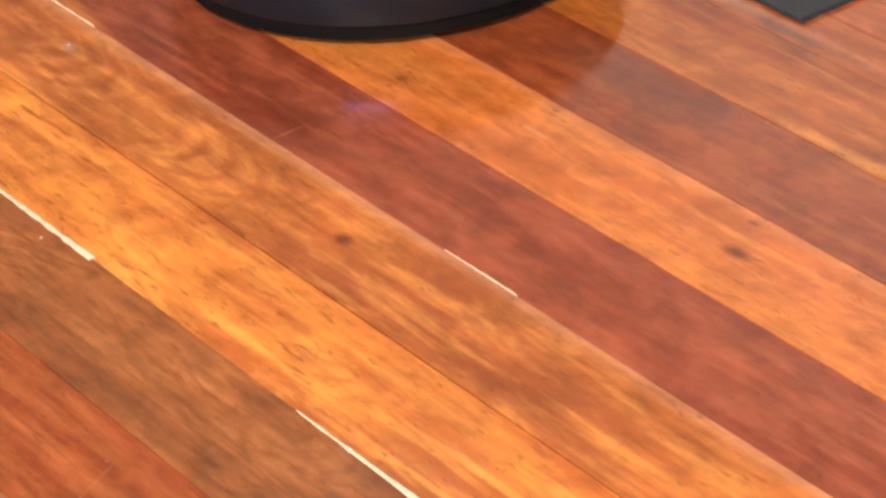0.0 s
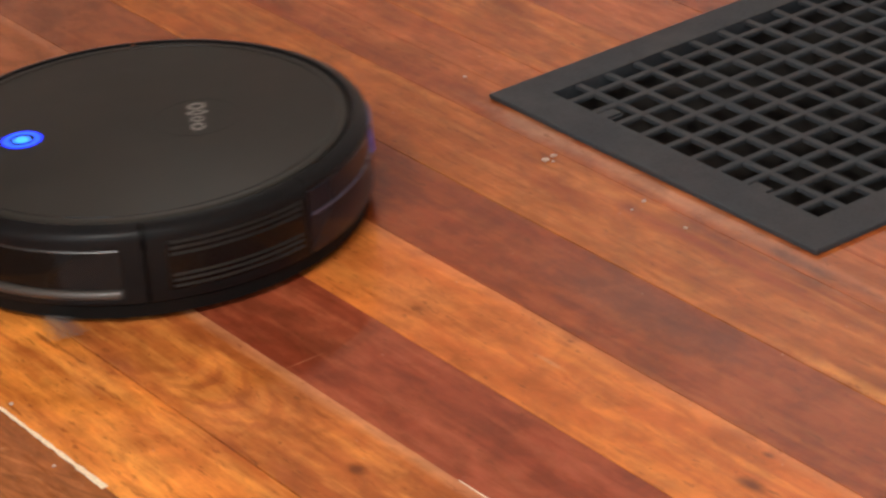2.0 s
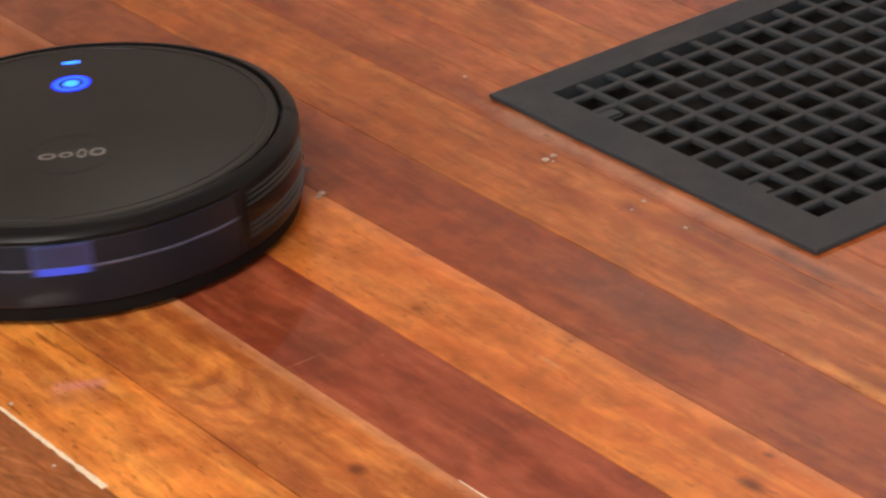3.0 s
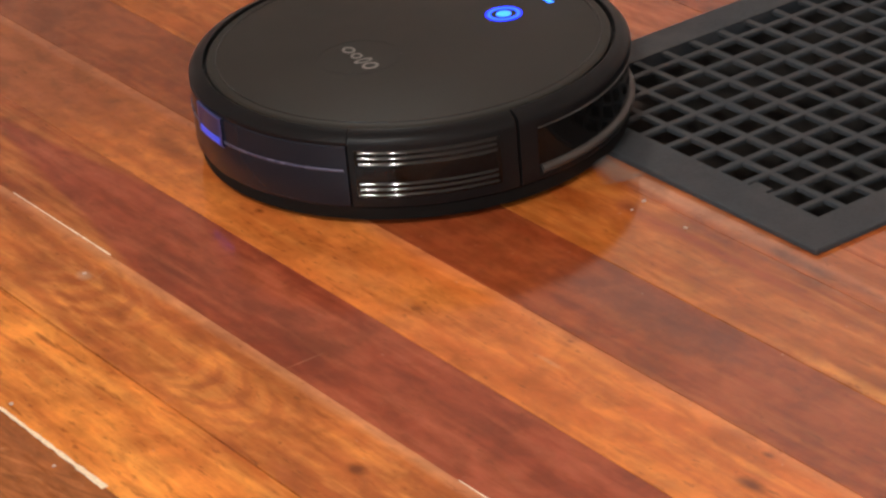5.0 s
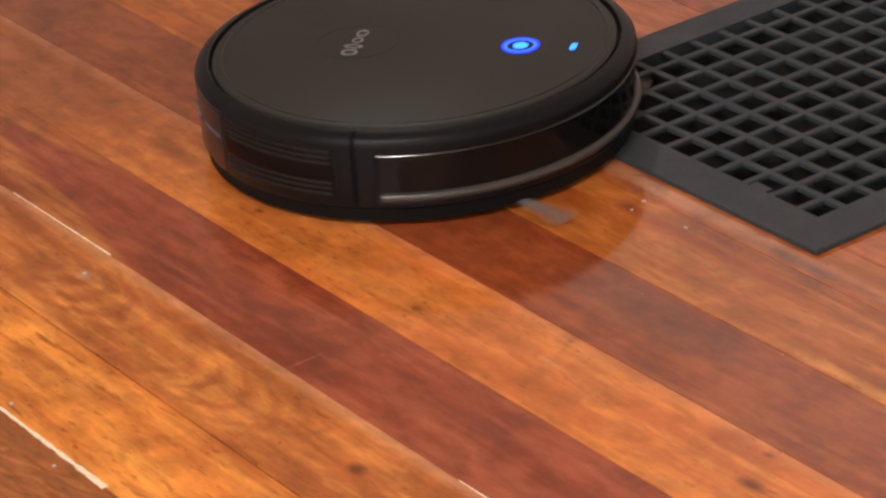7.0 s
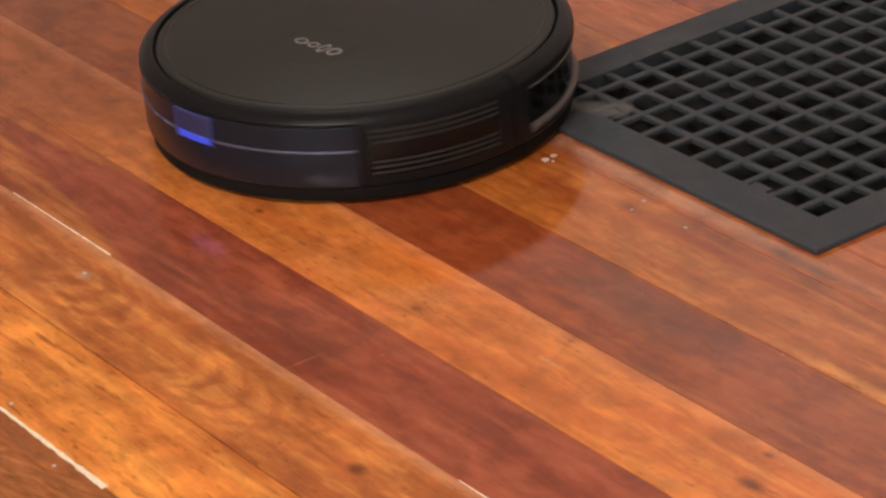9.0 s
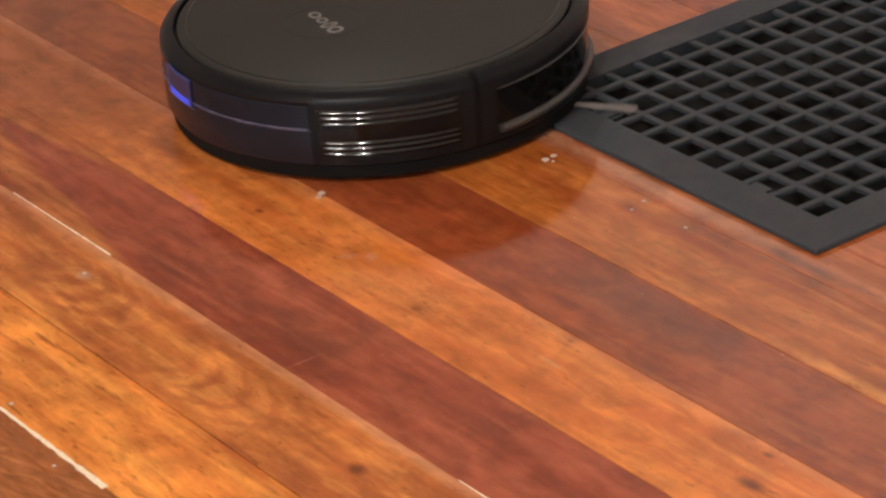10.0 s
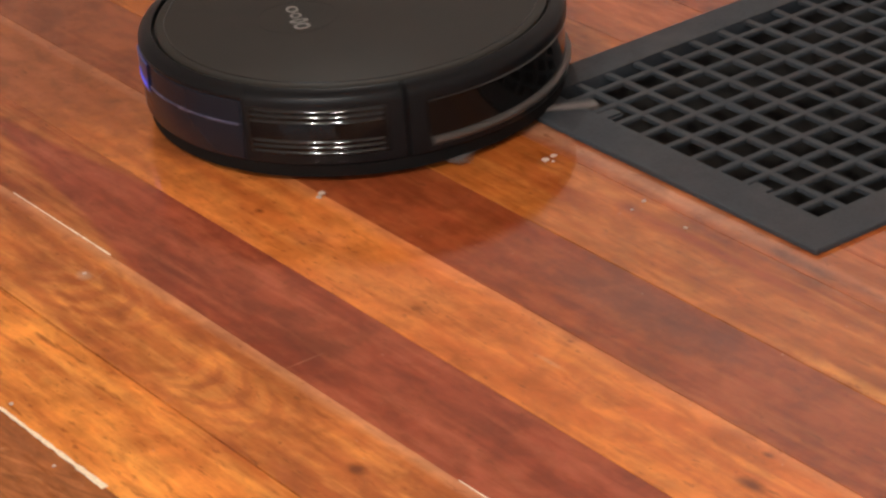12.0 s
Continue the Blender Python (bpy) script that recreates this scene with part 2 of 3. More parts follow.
M_BLUEDEEP = glow("deep_blue_light", rgb(0.01, 0.015, 1.0), 0.005)
M_WALL = plain("white_wall_paint", rgb(0.82, 0.82, 0.82), 0.7, scale=120, bump=0.1)
M_CEIL = plain("white_ceiling_paint", rgb(0.8, 0.79, 0.77), 0.8)
M_LAMP = glow("lamp_lens", rgb(1.0, 0.97, 0.91), 5.0)

# ---- mesh helpers ----


def mesh_from(name, bm, material, smooth=None):
    bmesh.ops.recalc_face_normals(bm, faces=bm.faces)
    me = bpy.data.meshes.new(name)
    bm.to_mesh(me)
    bm.free()
    me.materials.append(material)
    if smooth:
        me.polygons.foreach_set("use_smooth", [True] * len(me.polygons))
        me.set_sharp_from_angle(angle=radians(smooth))
    return me


def part(name, bm, material, parent, label="", smooth=35):
    ob = new(name, mesh_from(name, bm, material, smooth))
    ob.parent = parent
    if label:
        tagged(ob, label)
    return ob


def box(x0, x1, y0, y1, z0, z1, bevel=0.0, segments=1):
    bm = bmesh.new()
    bmesh.ops.create_cube(bm, size=1.0)
    bmesh.ops.scale(bm, vec=(x1 - x0, y1 - y0, z1 - z0), verts=bm.verts)
    bmesh.ops.translate(bm, vec=((x0 + x1) / 2, (y0 + y1) / 2, (z0 + z1) / 2), verts=bm.verts)
    if bevel:
        bmesh.ops.bevel(bm, geom=bm.edges[:], offset=bevel, segments=segments, affect="EDGES")
    return bm


def sweep(profile, a0, a1, step=2.0, closed=False, caps=True):
    """Turn a profile of (radius, height) from a0 to a1 degrees about z; a closed profile gives a solid."""
    bm = bmesh.new()
    full = abs(a1 - a0) >= 359.9
    count = max(1, int(math.ceil(abs(a1 - a0) / step)))
    rings = []
    for i in range(count if full else count + 1):
        a = radians(a0 + (a1 - a0) * i / count)
        rings.append([bm.verts.new((r * math.cos(a), r * math.sin(a), z)) for r, z in profile])
    n = len(profile)
    for i in range(count):
        p, q = rings[i], rings[(i + 1) % len(rings)]
        for j in range(n if closed else n - 1):
            bm.faces.new((p[j], p[(j + 1) % n], q[(j + 1) % n], q[j]))
    if closed and caps and not full:
        bm.faces.new(rings[0])
        bm.faces.new(rings[-1])
    return bm


def disc(profile, step=3.0):
    """A turned solid; the profile runs from the axis out and back to the axis."""
    bm = sweep(profile, 0, 360, step)
    bmesh.ops.remove_doubles(bm, verts=bm.verts, dist=1e-6)
    return bm


def bead(radius, z, thick, a0, a1, step=2.0):
    """A thin round rib that runs round the body."""
    prof = [(radius + thick * math.cos(k * math.pi / 4), z + thick * math.sin(k * math.pi / 4)) for k in range(8)]
    return sweep(prof, a0, a1, step, closed=True)


# ---- room shell ----
X0, X1, Y0, Y1, HEIGHT = ROOM


def room():
    t = 0.12
    for name, dims in (("wall_west", (X0 - t, X0, Y0, Y1, -0.3, HEIGHT)),
                       ("wall_north", (X0 - t, X1 + t, Y1, Y1 + t, -0.3, HEIGHT)),
                       ("wall_east", (X1, X1 + t, Y0, Y1, -0.3, HEIGHT))):
        ob = new(name, mesh_from(name, box(*dims), M_WALL))
        tagged(ob, "plain white painted wall closing the room", "wall", kind="structure")
    bm = bmesh.new()
    x0, x1, z0, z1 = WIN
    for dims in ((X0 - t, x0, Y0 - t, Y0, -0.3, HEIGHT), (x1, X1 + t, Y0 - t, Y0, -0.3, HEIGHT),
                 (x0, x1, Y0 - t, Y0, -0.3, z0), (x0, x1, Y0 - t, Y0, z1, HEIGHT)):
        piece = box(*dims)
        me = bpy.data.meshes.new("tmp")
        piece.to_mesh(me)
        piece.free()
        bm.from_mesh(me)
        bpy.data.meshes.remove(me)
    ob = new("wall_south", mesh_from("wall_south", bm, M_WALL))
    tagged(ob, "white painted wall with one window opening", "wall", kind="structure")
    ob = new("ceiling", mesh_from("ceiling", box(X0 - t, X1 + t, Y0 - t, Y1 + t, HEIGHT, HEIGHT + 0.1), M_CEIL))
    tagged(ob, "plain white ceiling", "ceiling", kind="structure")


room()

# ---- grille opening ----
CELL = 0.02822
GX0, GX1 = -1.719, -1.3545
GY0, ROWS = 1.2075, 18
HX, HY = -1.6792, 1.2527              # first hole's centre
GY1 = HY + (ROWS - 1) * CELL + 0.0454
OPEN = (GX0 + 0.02, GX1 - 0.02, GY0 + 0.02, GY1 - 0.02)

# ---- floor ----
BW = 0.0807
YA = 0.7005                           # a seam between two boards


def floor():
    bm = bmesh.new()
    for dims in ((X0, OPEN[0], Y0, Y1), (OPEN[1], X1, Y0, Y1), (OPEN[0], OPEN[1], Y0, OPEN[2]), (OPEN[0], OPEN[1], OPEN[3], Y1)):
        piece = box(*dims, -0.06, -0.0195)
        me = bpy.data.meshes.new("tmp")
        piece.to_mesh(me)
        piece.free()
        bm.from_mesh(me)
        bpy.data.meshes.remove(me)
    ob = new("floor", mesh_from("floor", bm, M_GAP))
    tagged(ob, "varnished old timber floor of mixed orange and red boards", "floor", kind="structure")
    return ob


FLOOR = floor()
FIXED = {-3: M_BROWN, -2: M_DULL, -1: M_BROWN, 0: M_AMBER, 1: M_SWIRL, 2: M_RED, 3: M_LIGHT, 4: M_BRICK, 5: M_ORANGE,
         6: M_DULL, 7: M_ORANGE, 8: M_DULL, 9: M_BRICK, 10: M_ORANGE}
rng = random.Random(4)
BOARD_MESHES = {}


def board(x0, x1, y0, y1, material, lift):
    key = (round(x1 - x0, 3), round(y1 - y0, 4), material.name)
    if key not in BOARD_MESHES:
        w, d = (x1 - x0) / 2, (y1 - y0) / 2
        BOARD_MESHES[key] = mesh_from("board", box(-w, w, -d, d, -0.019, 0.0, 0.0003), material)
    ob = new("board", BOARD_MESHES[key])
    ob.location = ((x0 + x1) / 2, (y0 + y1) / 2, lift)
    ob.parent = FLOOR
    return ob


def boards():
    first = int(math.floor((Y0 - YA) / BW))
    last = int(math.ceil((Y1 - YA) / BW))
    others = (M_ORANGE, M_RED, M_BRICK, M_AMBER, M_LIGHT, M_SWIRL)
    for k in range(first, last):
        y0, y1 = max(Y0, YA + k * BW) + (0.0009 if k == 1 else 0.00012), min(Y1, YA + (k + 1) * BW) - 0.00012
        if y1 - y0 < 0.01:
            continue
        material = FIXED.get(k)
        joint = -2.35 - 0.5 * rng.random() if material else rng.uniform(-3.2, -1.8)
        joint2 = -0.75 + 0.5 * rng.random()
        cuts = [X0, joint, joint2, X1]
        for i in range(3):
            a, b = cuts[i] + 0.0003, cuts[i + 1] - 0.0003
            m = material if (i == 1 and material) else rng.choice(others)
            lift = rng.uniform(-0.0004, 0.0)
            if y1 > OPEN[2] and y0 < OPEN[3] and a < OPEN[0] and b > OPEN[1]:
                if y0 < OPEN[2] - 0.01:
                    board(a, b, y0, OPEN[2], m, lift)
                    y_next = OPEN[2]
                else:
                    y_next = y0
                if y1 > OPEN[3] + 0.01:
                    board(a, b, OPEN[3], y1, m, lift)
                board(a, OPEN[0], y_next, min(y1, OPEN[3]), m, lift)
                board(OPEN[1], b, y_next, min(y1, OPEN[3]), m, lift)
            else:
                board(a, b, y0, y1, m, lift)


# ---- floor grille ----


def floor_grille():
    thing = new("floor_register")
    thing.location = (GX0, GY0, 0)
    tagged(thing, "dark grey iron floor grille with square holes, set in floorboards", "floor grille")
    ox, oy = GX0, GY0
    top = 0.004

    def bar(name, x0, x1, y0, y1, z0, z1, bevel, label=""):
        return part(name, box(x0 - ox, x1 - ox, y0 - oy, y1 - oy, z0, z1, bevel, 2), M_GRILLE, thing, label)

    ix0, ix1 = HX - 0.0065, HX + 10 * CELL + 0.0065
    iy0, iy1 = HY - 0.0105, HY + (ROWS - 1) * CELL + 0.0105
    bm = bmesh.new()
    loops = []
    for x0, x1, y0, y1, z in ((GX0, GX1, GY0, GY1, 0.0004), (GX0, GX1, GY0, GY1, 0.0032), (GX0 + 0.0008, GX1 - 0.0008, GY0 + 0.0008, GY1 - 0.0008, top),
                              (ix0, ix1, iy0, iy1, top), (ix0, ix1, iy0, iy1, -0.006)):
        loops.append([bm.verts.new((x - ox, y - oy, z)) for x, y in ((x0, y0), (x1, y0), (x1, y1), (x0, y1))])
    for a, b in zip(loops, loops[1:]):
        for i in range(4):
            bm.faces.new((a[i], a[(i + 1) % 4], b[(i + 1) % 4], b[i]))
    part("frame", bm, M_GRILLE, thing, "flat rim with bevelled edges", smooth=20)
    half = 0.0033
    for i in range(10):
        x = HX + (i + 0.5) * CELL
        bar("cross_bar", x - half, x + half, iy0, iy1, -0.0004, top - 0.0006, 0.0007)
    for j in range(ROWS - 1):
        y = HY + (j + 0.5) * CELL
        bar("long_bar", ix0, ix1, y - half, y + half, -0.0002, top - 0.0008, 0.0007)
    for i, left, right, deep in ((2, 0.0105, 0.003, 0.006), (8, 0.0105, 0.0095, -0.001)):   # casting flaws that close part of a hole
        x = HX + i * CELL
        bar("casting_flaw", x - left, x + right, iy0 - 0.002, HY + deep, -0.002, top - 0.0006, 0.0018)
    return thing


def duct():
    bm = box(OPEN[0] + 0.001, OPEN[1] - 0.001, OPEN[2] + 0.001, OPEN[3] - 0.001, -0.26, -0.002)
    bm.faces.ensure_lookup_table()
    up = [f for f in bm.faces if f.calc_center_median().z > -0.01]
    bmesh.ops.delete(bm, geom=up, context="FACES")
    ob = new("air_duct", mesh_from("air_duct", bm, M_DUCT))
    tagged(ob, "dusty dark sheet metal duct under the grille", "duct", kind="structure")


# ---- robot vacuum ----
R = 0.1625


def robot_vacuum():
    thing = new("robot_vacuum")
    tagged(thing, "round black robot vacuum with glowing blue button, driving on the floorboards", "robot vacuum")
    rim = [(R + 0.0004, 0.0620), (R, 0.0655), (R - 0.0022, 0.0686), (R - 0.0060, 0.0708), (R - 0.0100, 0.0718), (R - 0.0108, 0.0714), (R - 0.0112, 0.0640), (R - 0.022, 0.0640)]
    low = [(R - 0.022, 0.0145), (R - 0.006, 0.0145), (R - 0.001, 0.0160), (R, 0.0178)]
    # front bumper: a sunk band with a window between two lips
    bumper = part("bumper", sweep(low + [(R, 0.0212), (R - 0.0036, 0.0265), (R - 0.0036, 0.0570), (R, 0.0575)] + rim, -84.5, 84.5, 2, closed=True), M_SHELL, thing)
    for s in (-1, 1):
        part("bumper_end", sweep(low + [(R, 0.040)] + rim, s * 84.5, s * 89.6, 2, closed=True), M_SHELL, thing)
    part("sensor_window", sweep([(R - 0.0034, 0.0270), (R - 0.0019, 0.0272), (R - 0.0019, 0.0566), (R - 0.0034, 0.0568)], -84.2, 84.2, 2), M_GLOSS, bumper, "glossy black sensor window")
    part("lower_lip", bead(R - 0.0016, 0.0238, 0.0035, -83.5, 83.5), M_LIP, bumper, "grey bumper lip", 60)
    part("upper_trim", sweep([(R - 0.0030, 0.0553), (R - 0.0003, 0.0555), (R - 0.0015, 0.0572), (R - 0.0030, 0.0572)], -84, 84, 2, closed=True), M_EDGE, bumper, "shiny thin trim line", 20)
    # side panels with vents
    for s in (-1, 1):
        a0, a1 = (90.4, 133.0) if s > 0 else (-133.0, -90.4)
        panel = part("side_panel", sweep(low + [(R, 0.040)] + rim, a0, a1, 2, closed=True), M_SHELL, thing)
        v0, v1 = (96, 130.5) if s > 0 else (-130.5, -96)
        part("vent_recess", sweep([(R + 0.0002, 0.0236), (R + 0.0004, 0.0240), (R + 0.0004, 0.0600), (R + 0.0002, 0.0604)], v0 - 1, v1 + 1, 2), M_GLOSS, panel)
        for z in (0.0584, 0.0541, 0.0497, 0.0345, 0.0305, 0.0261):
            part("vent_rib", sweep([(R, z - 0.0014), (R + 0.0016, z - 0.0006), (R + 0.0006, z + 0.0009), (R, z + 0.0014)], v0, v1, 2, closed=True), M_TRIM, panel, "shiny vent rib", 20)
    # rear dust bin with a lit window
    rear = part("dust_bin", sweep(low + [(R, 0.040), (R, 0.0618), (R - 0.0008, 0.0626), (R - 0.022, 0.0626)], 133.5, 226.5, 2, closed=True), M_REAR, thing, "dark violet plastic dust bin")
    part("rear_rim", sweep([(R - 0.022, 0.0628), (R - 0.0006, 0.0630)] + rim[1:-1] + [(R - 0.0112, 0.0640), (R - 0.022, 0.0640)], 133.2, 226.8, 2, closed=True), M_SHELL, thing)
    for a0, a1 in ((134.5, 172.8), (187.2, 225.5)):
        part("moulding_line", bead(R - 0.0003, 0.0440, 0.0012, a0, a1), M_MOULD, rear, "pale violet moulding line")
    part("release_window", sweep([(R, 0.0395), (R + 0.0009, 0.0400), (R + 0.0009, 0.0616), (R, 0.0621)], 173.6, 186.4, 1.6), M_BLUEDEEP, rear, "dark blue lit window")
    part("window_light", sweep([(R + 0.0006, 0.0400), (R + 0.0014, 0.0405), (R + 0.0014, 0.0452), (R + 0.0006, 0.0458)], 173.8, 186.2, 1.55), M_BLUEDIM, rear, "bright blue light")
    for a in (173.5, 186.5):
        part("window_edge", sweep([(R, 0.0395), (R + 0.0016, 0.0400), (R + 0.0016, 0.0618), (R, 0.0622)], a - 0.6, a + 0.6, 0.6), M_BLUEFAINT, rear, "faintly lit violet edge")
    part("window_edge", sweep([(R, 0.0602), (R + 0.0016, 0.0604), (R + 0.0016, 0.0618), (R, 0.0622)], 174.1, 185.9, 1.5), M_BLUEFAINT, rear, "faintly lit violet edge")
    # chassis and top
    part("chassis", disc([(0, 0.0034), (R - 0.0075, 0.0034), (R - 0.0035, 0.0050), (R - 0.0022, 0.0148), (R - 0.010, 0.018), (R - 0.010, 0.050), (0, 0.050)]), M_RUBBER, thing)
    cover = part("top_cover", disc([(0, 0.0600), (0.1490, 0.0600), (0.1490, 0.0704), (0.1482, 0.0713), (0.1462, 0.0718), (0, 0.0718)], 2.0), M_TOP, thing, "flat matte black cover")
    z = 0.0718
    part("button_halo", sweep([(0.0122, z - 0.001), (0.0123, z + 0.0002), (0.0139, z + 0.0002), (0.0140, z - 0.001)], 0, 360, 10), M_BLUE, cover, "glowing deep blue rim").location = (0.0805, 0, 0)
    part("button_ring", sweep([(0.0098, z - 0.001), (0.0099, z + 0.0003), (0.0121, z + 0.0003), (0.0122, z - 0.001)], 0, 360, 10), M_RING, cover, "glowing light blue ring").location = (0.0805, 0, 0)
    part("power_button", disc([(0, z - 0.001), (0.0058, z - 0.001), (0.0055, z + 0.0003), (0, z + 0.0003)], 15), M_CYAN, cover, "glowing pale blue button").location = (0.0805, 0, 0)
    part("signal_light", box(0.1172, 0.1220, -0.0040, 0.0072, z - 0.001, z + 0.0003, 0.0006), M_CYAN, cover, "small glowing blue light")
    part("cover_edge", bead(0.1418, z - 0.0002, 0.0006, 0, 360), M_TRIM, cover)
    part("engraved_circle", sweep([(0.0302, z - 0.0006), (0.0303, z + 0.0001), (0.0307, z + 0.0001), (0.0308, z - 0.0006)], 0, 360, 8), M_SHELL, cover).location = (-0.0425, -0.004, 0)
    # plain grey shapes in place of the maker's mark
    for y, w, d in ((0.0120, 0.0064, 0.0048), (-0.0010, 0.0050, 0.0045), (-0.0120, 0.0035, 0.0075), (-0.0230, 0.0058, 0.0065)):
        bm = sweep([(0.62, 0), (0.62, 1), (1, 1), (1, 0)], 0, 360, 30, closed=True)
        bmesh.ops.scale(bm, vec=(d, w, 0.0003), verts=bm.verts)
        bmesh.ops.translate(bm, vec=(-0.0430, y, z), verts=bm.verts)
        part("print_mark", bm, M_LOGO, cover, "worn grey print")
    # wheels
    for s in (-1, 1):
        bm = disc([(0, -0.009), (0.028, -0.009), (0.0315, -0.006), (0.0315, 0.006), (0.028, 0.009), (0, 0.009)], 12)
        bmesh.ops.rotate(bm, cent=(0, 0, 0), matrix=Matrix.Rotation(radians(90), 3, "X"), verts=bm.verts)
        bmesh.ops.translate(bm, vec=(0, s * 0.112, 0.0315), verts=bm.verts)
        part("wheel", bm, M_RUBBER, thing, "black rubber drive wheel")
    bm = disc([(0, -0.007), (0.009, -0.007), (0.0105, -0.004), (0.0105, 0.004), (0.009, 0.007), (0, 0.007)], 15)
    bmesh.ops.rotate(bm, cent=(0, 0, 0), matrix=Matrix.Rotation(radians(90), 3, "X"), verts=bm.verts)
    bmesh.ops.translate(bm, vec=(0.120, 0, 0.0105), verts=bm.verts)
    part("caster", bm, M_RUBBER, thing)
    # two side brushes
    brushes = []
    for s in (-1, 1):
        hub = part("side_brush", disc([(0, 0.0045), (0.010, 0.0045), (0.012, 0.0065), (0.010, 0.010), (0, 0.010)], 20), M_RUBBER, thing, "three-armed spinning side brush")
        hub.matrix_local = pose(0.079, s * 0.1, 0)
        for k in range(3):
            bm = bmesh.new()
            for j in range(7):
                off = (j - 3) / 3
                pts = [(0.008, 0.0012 * off, 0.0070), (0.040, 0.0030 * off, 0.0062), (0.064, 0.0040 * off, 0.0055), (0.080 - 0.003 * abs(off), 0.0062 * off, 0.0050)]
                w = 0.00045
                quad = [[bm.verts.new((x, y + dy, h + dz)) for dy, dz in ((-w, -w), (w, -w), (w, w), (-w, w))] for x, y, h in pts]
                for a, b in zip(quad, quad[1:]):
                    for i in range(4):
                        bm.faces.new((a[i], a[(i + 1) % 4], b[(i + 1) % 4], b[i]))
                bm.faces.new(quad[-1])
            bmesh.ops.rotate(bm, cent=(0, 0, 0), matrix=Matrix.Rotation(radians(120 * k), 3, "Z"), verts=bm.verts)
            part("bristles", bm, M_BRISTLE, hub, "tuft of grey bristles", smooth=None)
        brushes.append((hub, s))
    return thing, brushes


# ---- small things ----


def crumbs():
    r = random.Random(7)
    for x, y, size in ((-1.6735, 1.0225, 0.0032), (-1.670, 1.0178, 0.0024), (-1.602, 1.170, 0.0030), (-1.6035, 1.179, 0.0024), (-1.5965, 1.173, 0.0014), (-1.688, 0.834, 0.0017), (-1.5, 1.178, 0.0016), (-1.7645, 1.2179, 0.0016), (-1.4473, 1.1716, 0.0019), (-1.4998, 1.1783, 0.0016), (-1.5629, 0.7074, 0.0017), (-1.4755, 0.6893, 0.0015), (-1.4957, 1.1637, 0.0012)):
        bm = bmesh.new()
        bmesh.ops.create_icosphere(bm, subdivisions=2, radius=size)
        for v in bm.verts:
            v.co *= r.uniform(0.65, 1.15)
            v.co.z = max(v.co.z * 0.5, -size * 0.3)
        lowest = min(v.co.z for v in bm.verts)
        ob = new("crumb", mesh_from("crumb", bm, M_CRUMB))
        ob.location = (x, y, -lowest)
        ob.rotation_euler[2] = r.uniform(0, 6)
        tagged(ob, "tiny pale crumb lying on the floorboards", "crumb", group="crumbs on the floor")


def gap_fillers():
    r = random.Random(3)
    seams = ((YA - 0.0006, -1.62, -1.432, 0.0046), (YA - 0.0004, -1.21, -1.09, 0.0040), (YA + 2 * BW, -1.84, -1.70, 0.0016), (YA + 2 * BW, -1.29, -1.22, 0.0018))
    for y, a, b, w in seams:
        bm = bmesh.new()
        count = int((b - a) / 0.006)
        left, right = [], []
        for i in range(count + 1):
            x = a + (b - a) * i / count
            wide = w * r.uniform(0.45, 1.1) * min(1, 0.25 + 0.9 * i / count) * 0.5
            left.append(bm.verts.new((x, y - wide, 0.0003)))
            right.append(bm.verts.new((x, y + wide, 0.0003)))
        for i in range(count):
            bm.faces.new((left[i], left[i + 1], right[i + 1], right[i]))
        low = bmesh.ops.extrude_face_region(bm, geom=bm.faces[:])
        bmesh.ops.translate(bm, vec=(0, 0, -0.003), verts=[g for g in low["geom"] if isinstance(g, bmesh.types.BMVert)])
        part("gap_filler", bm, M_FILLER, FLOOR, "pale cracked filler in a seam", smooth=None)


def downlights():
    # the last fitting only houses the added wall fill
    for lx, ly, size, watts in DOWNLIGHTS_AND_FILL:
        k = size / 0.1
        thing = new("downlight")
        thing.location = (lx, ly, HEIGHT)
        tagged(thing, "round white ceiling downlight, switched on; the far one is an added fill light", "ceiling light", group="ceiling downlights")
        part("trim_ring", sweep([(0.075 * k, 0.0), (0.076 * k, -0.014), (0.086 * k, -0.012), (0.088 * k, 0.0)], 0, 360, 12, closed=True), M_CEIL, thing)
        part("lens", disc([(0, -0.004), (0.0755 * k, -0.004), (0.0755 * k, -0.001), (0, -0.001)], 15), M_LAMP, thing)


def window():
    x0, x1, z0, z1 = WIN
    ob = new("window_1")
    ob.location = (x0, Y0 - 0.09, z0)
    tagged(ob, "white framed window letting in daylight", "window", kind="structure")
    w, h = x1 - x0, z1 - z0
    for name, dims in (("jamb", (0, 0.05, -0.03, 0.03, 0, h)), ("jamb", (w - 0.05, w, -0.03, 0.03, 0, h)), ("head", (0.05, w - 0.05, -0.03, 0.03, h - 0.05, h)),
                       ("sill", (0.05, w - 0.05, -0.03, 0.03, 0, 0.04)), ("mullion", (w / 2 - 0.02, w / 2 + 0.02, -0.02, 0.02, 0.04, h - 0.05))):
        part(name, box(*dims, 0.004), M_CEIL, ob)


VACUUM, BRUSHES = robot_vacuum()
floor_grille()
duct()
crumbs()
gap_fillers()
downlights()
window()
boards()


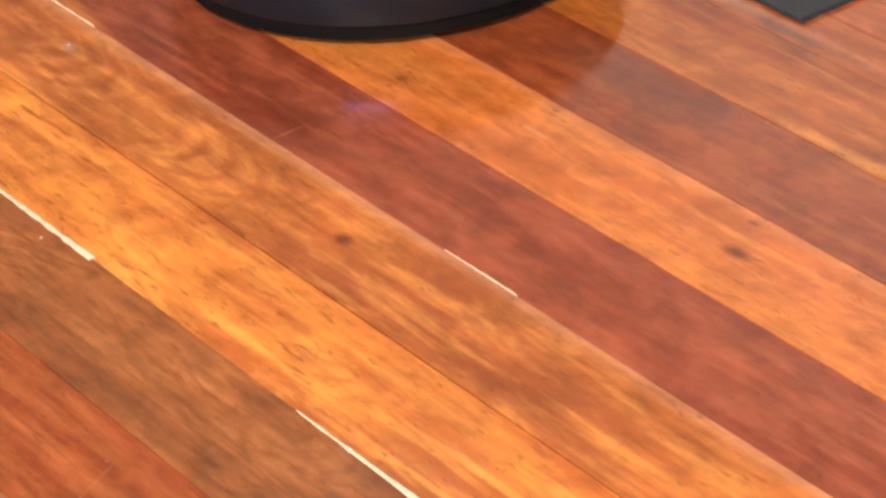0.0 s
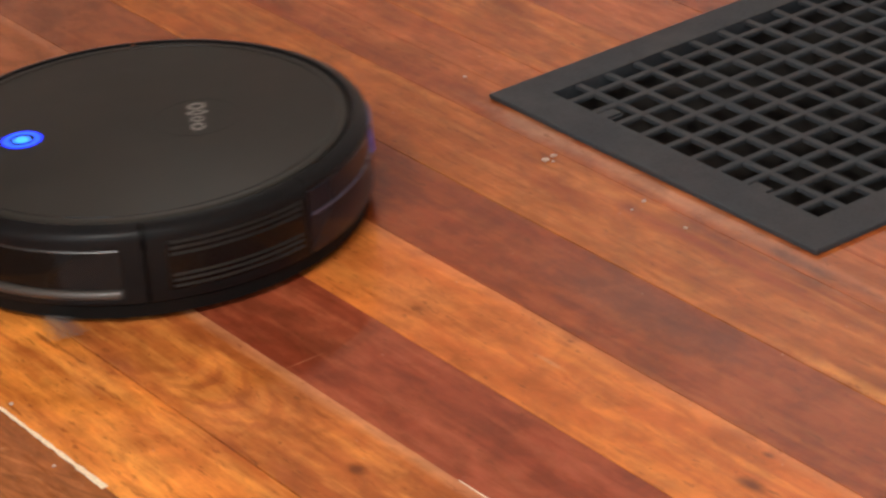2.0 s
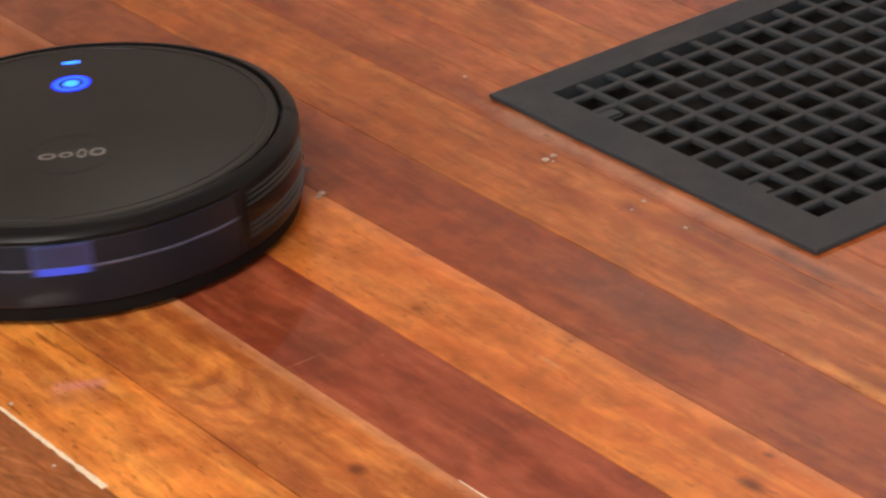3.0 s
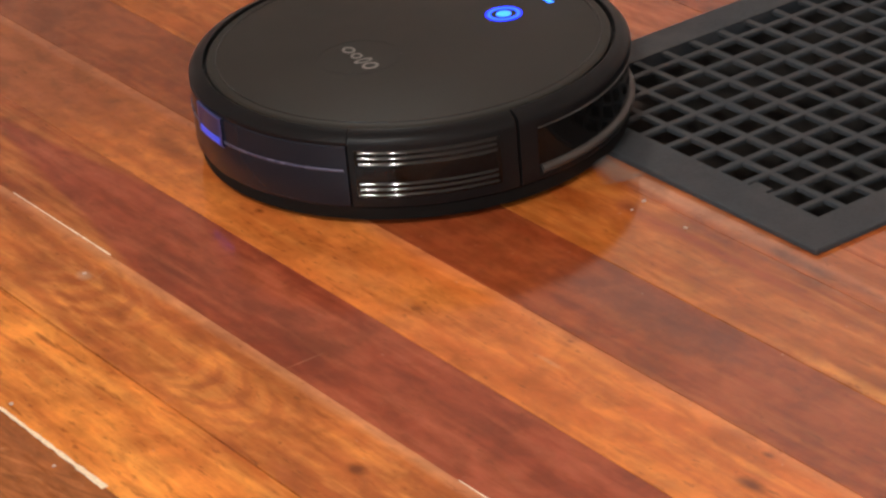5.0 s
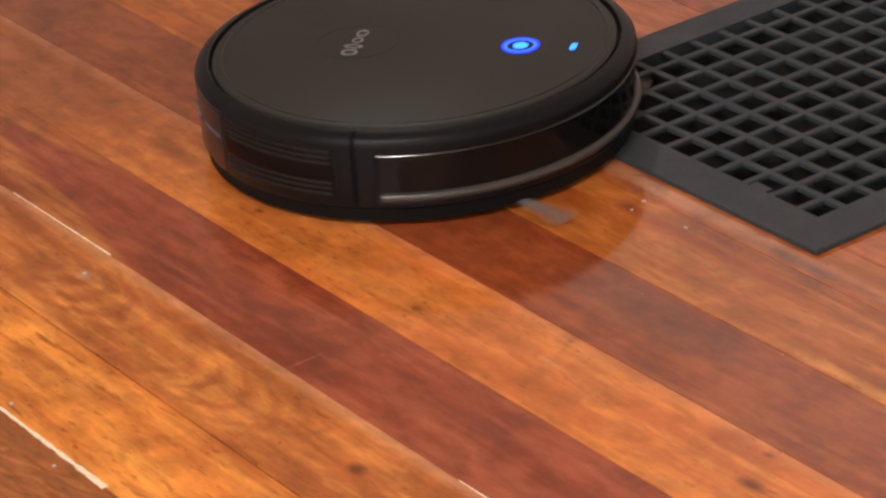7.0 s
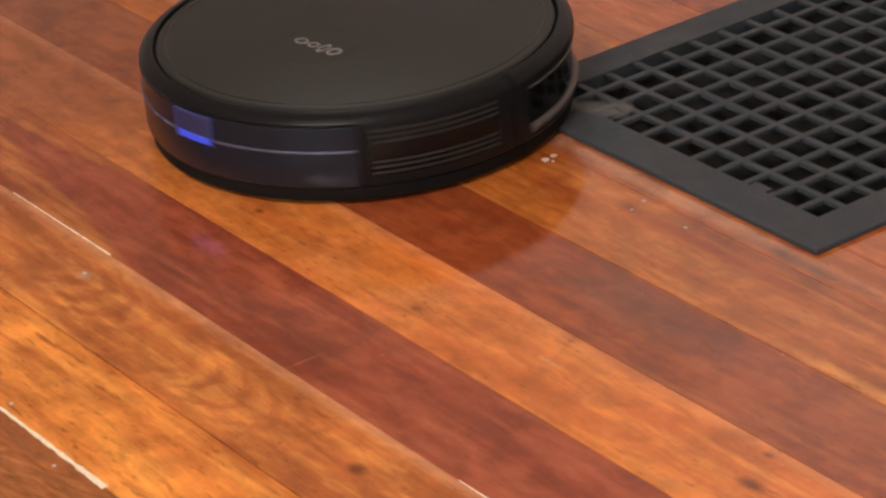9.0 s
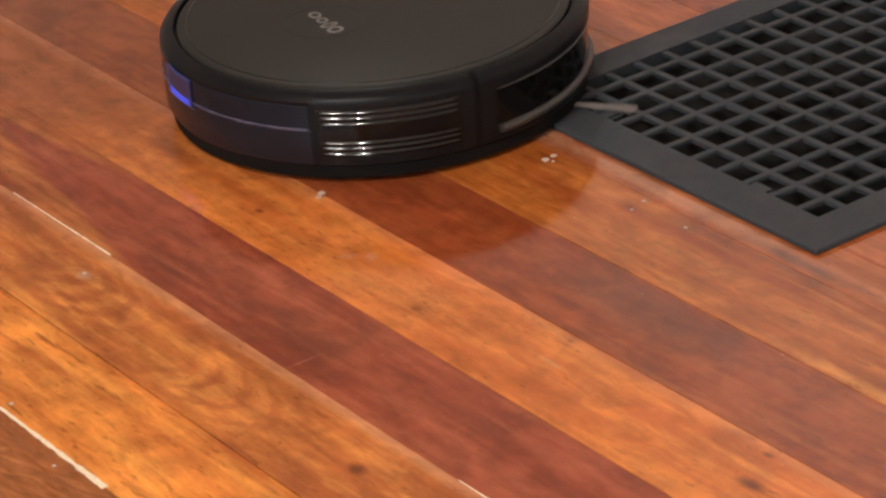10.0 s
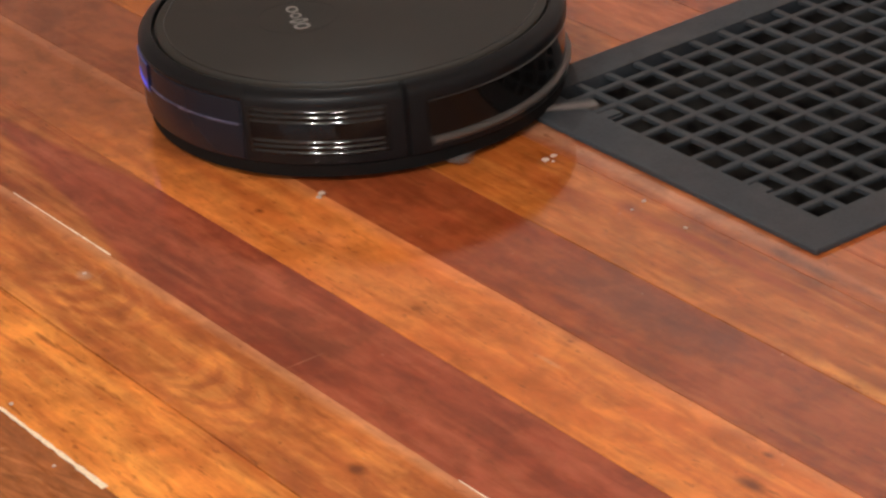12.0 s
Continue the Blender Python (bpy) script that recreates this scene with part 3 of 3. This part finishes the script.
def motions():
    rows = [
        (0.0, -1.656, 1.087, 137), (0.2, -1.656, 1.087, 160), (0.4, -1.656, 1.087, 181), (0.5, -1.656, 1.087, 193),
        (0.6, -1.656, 1.086, 204), (0.7, -1.655, 1.084, 214.5), (0.8, -1.655, 1.082, 225), (0.9, -1.655, 1.079, 236),
        (1.0, -1.656, 1.073, 241.5), (1.2, -1.6685, 1.0440, 241.5), (1.5, -1.692, 1.0042, 241.5), (1.8, -1.7146, 0.9525, 240.5),
        (2.0, -1.7316, 0.9113, 240), (2.2, -1.7536, 0.8783, 237), (2.3, -1.7586, 0.8698, 230), (2.4, -1.7606, 0.8678, 222), (2.5, -1.7611, 0.8678, 212.5),
        (2.6, -1.7616, 0.8680, 201), (2.7, -1.7626, 0.8700, 188), (2.8, -1.7633, 0.8715, 176), (2.9, -1.7640, 0.8730, 162), (3.0, -1.7640, 0.8735, 148),
        (3.1, -1.7630, 0.8736, 134), (3.2, -1.7620, 0.8738, 119.5), (3.4, -1.7620, 0.8740, 95), (3.6, -1.761, 0.878, 83.5), (4.0, -1.752, 0.947, 82.5),
        (4.4, -1.737, 1.043, 82.5), (4.8, -1.7215, 1.1155, 82.4), (5.0, -1.7148, 1.1345, 82.0), (5.2, -1.7147, 1.1347, 82), (6.2, -1.7147, 1.1347, 81.8), (6.5, -1.7136, 1.136, 73.3),
        (6.8, -1.7115, 1.1362, 53.9), (7.0, -1.710, 1.1365, 38.6), (7.2, -1.7045, 1.1345, 23), (7.4, -1.706, 1.134, 13), (7.7, -1.728, 1.129, 12), (8.0, -1.754, 1.123, 16),
        (8.3, -1.764, 1.1205, 33), (8.6, -1.7655, 1.1205, 58), (8.8, -1.7655, 1.121, 75.3), (8.9, -1.766, 1.1225, 86), (9.0, -1.768, 1.1235, 99), (9.1, -1.7695, 1.1245, 111), (9.2, -1.771, 1.1265, 121),
        (9.3, -1.7755, 1.135, 124), (9.5, -1.789, 1.153, 117.5), (9.8, -1.7895, 1.1548, 95.5), (10.0, -1.789, 1.1545, 82), (10.1, -1.787, 1.1532, 72.5), (10.2, -1.7885, 1.1545, 68.5), (10.3, -1.786, 1.1515, 61.5),
        (10.5, -1.7845, 1.1495, 49.9), (10.7, -1.792, 1.1430, 43.8), (10.8, -1.798, 1.1345, 45), (10.9, -1.8025, 1.1325, 50.5), (11.0, -1.806, 1.1365, 63.5), (11.1, -1.807, 1.1385, 73),
        (11.3, -1.8095, 1.142, 94), (11.5, -1.8120, 1.1475, 104.8), (11.7, -1.8085, 1.1462, 90.5), (11.8, -1.806, 1.1450, 84.5), (11.9, -1.804, 1.1440, 77), (12.0, -1.8025, 1.1435, 69)]
    walk(VACUUM, [(t, pose(x + 0.0006, y + 0.0008, 0, 0, 0, a)) for t, x, y, a in rows])
    # side brushes: degrees per tenth of a second over stretches of the clip
    paces = {-1: ((0.0, 60), (3.2, 73), (4.8, 93), (7.2, 76.06), (8.8, 62), (12.01, 62)),
             1: ((0.0, -128), (1.0, -90), (1.2, -105), (1.6, -60), (12.01, -60))}
    starts = {-1: (6.5, 102), 1: (0.5, 27)}
    for hub, s in BRUSHES:
        angles, turn = [0.0], 0.0
        for i in range(1, 361):
            turn += [pace for begin, pace in paces[s] if begin < i / 30 - 0.001][-1] / 3
            angles.append(turn)
        when, at = starts[s]
        shift = at - angles[round(when * 30)]
        walk(hub, [(i / 30, pose(0.079, s * 0.1, 0, 0, 0, a + shift)) for i, a in enumerate(angles)])


motions()
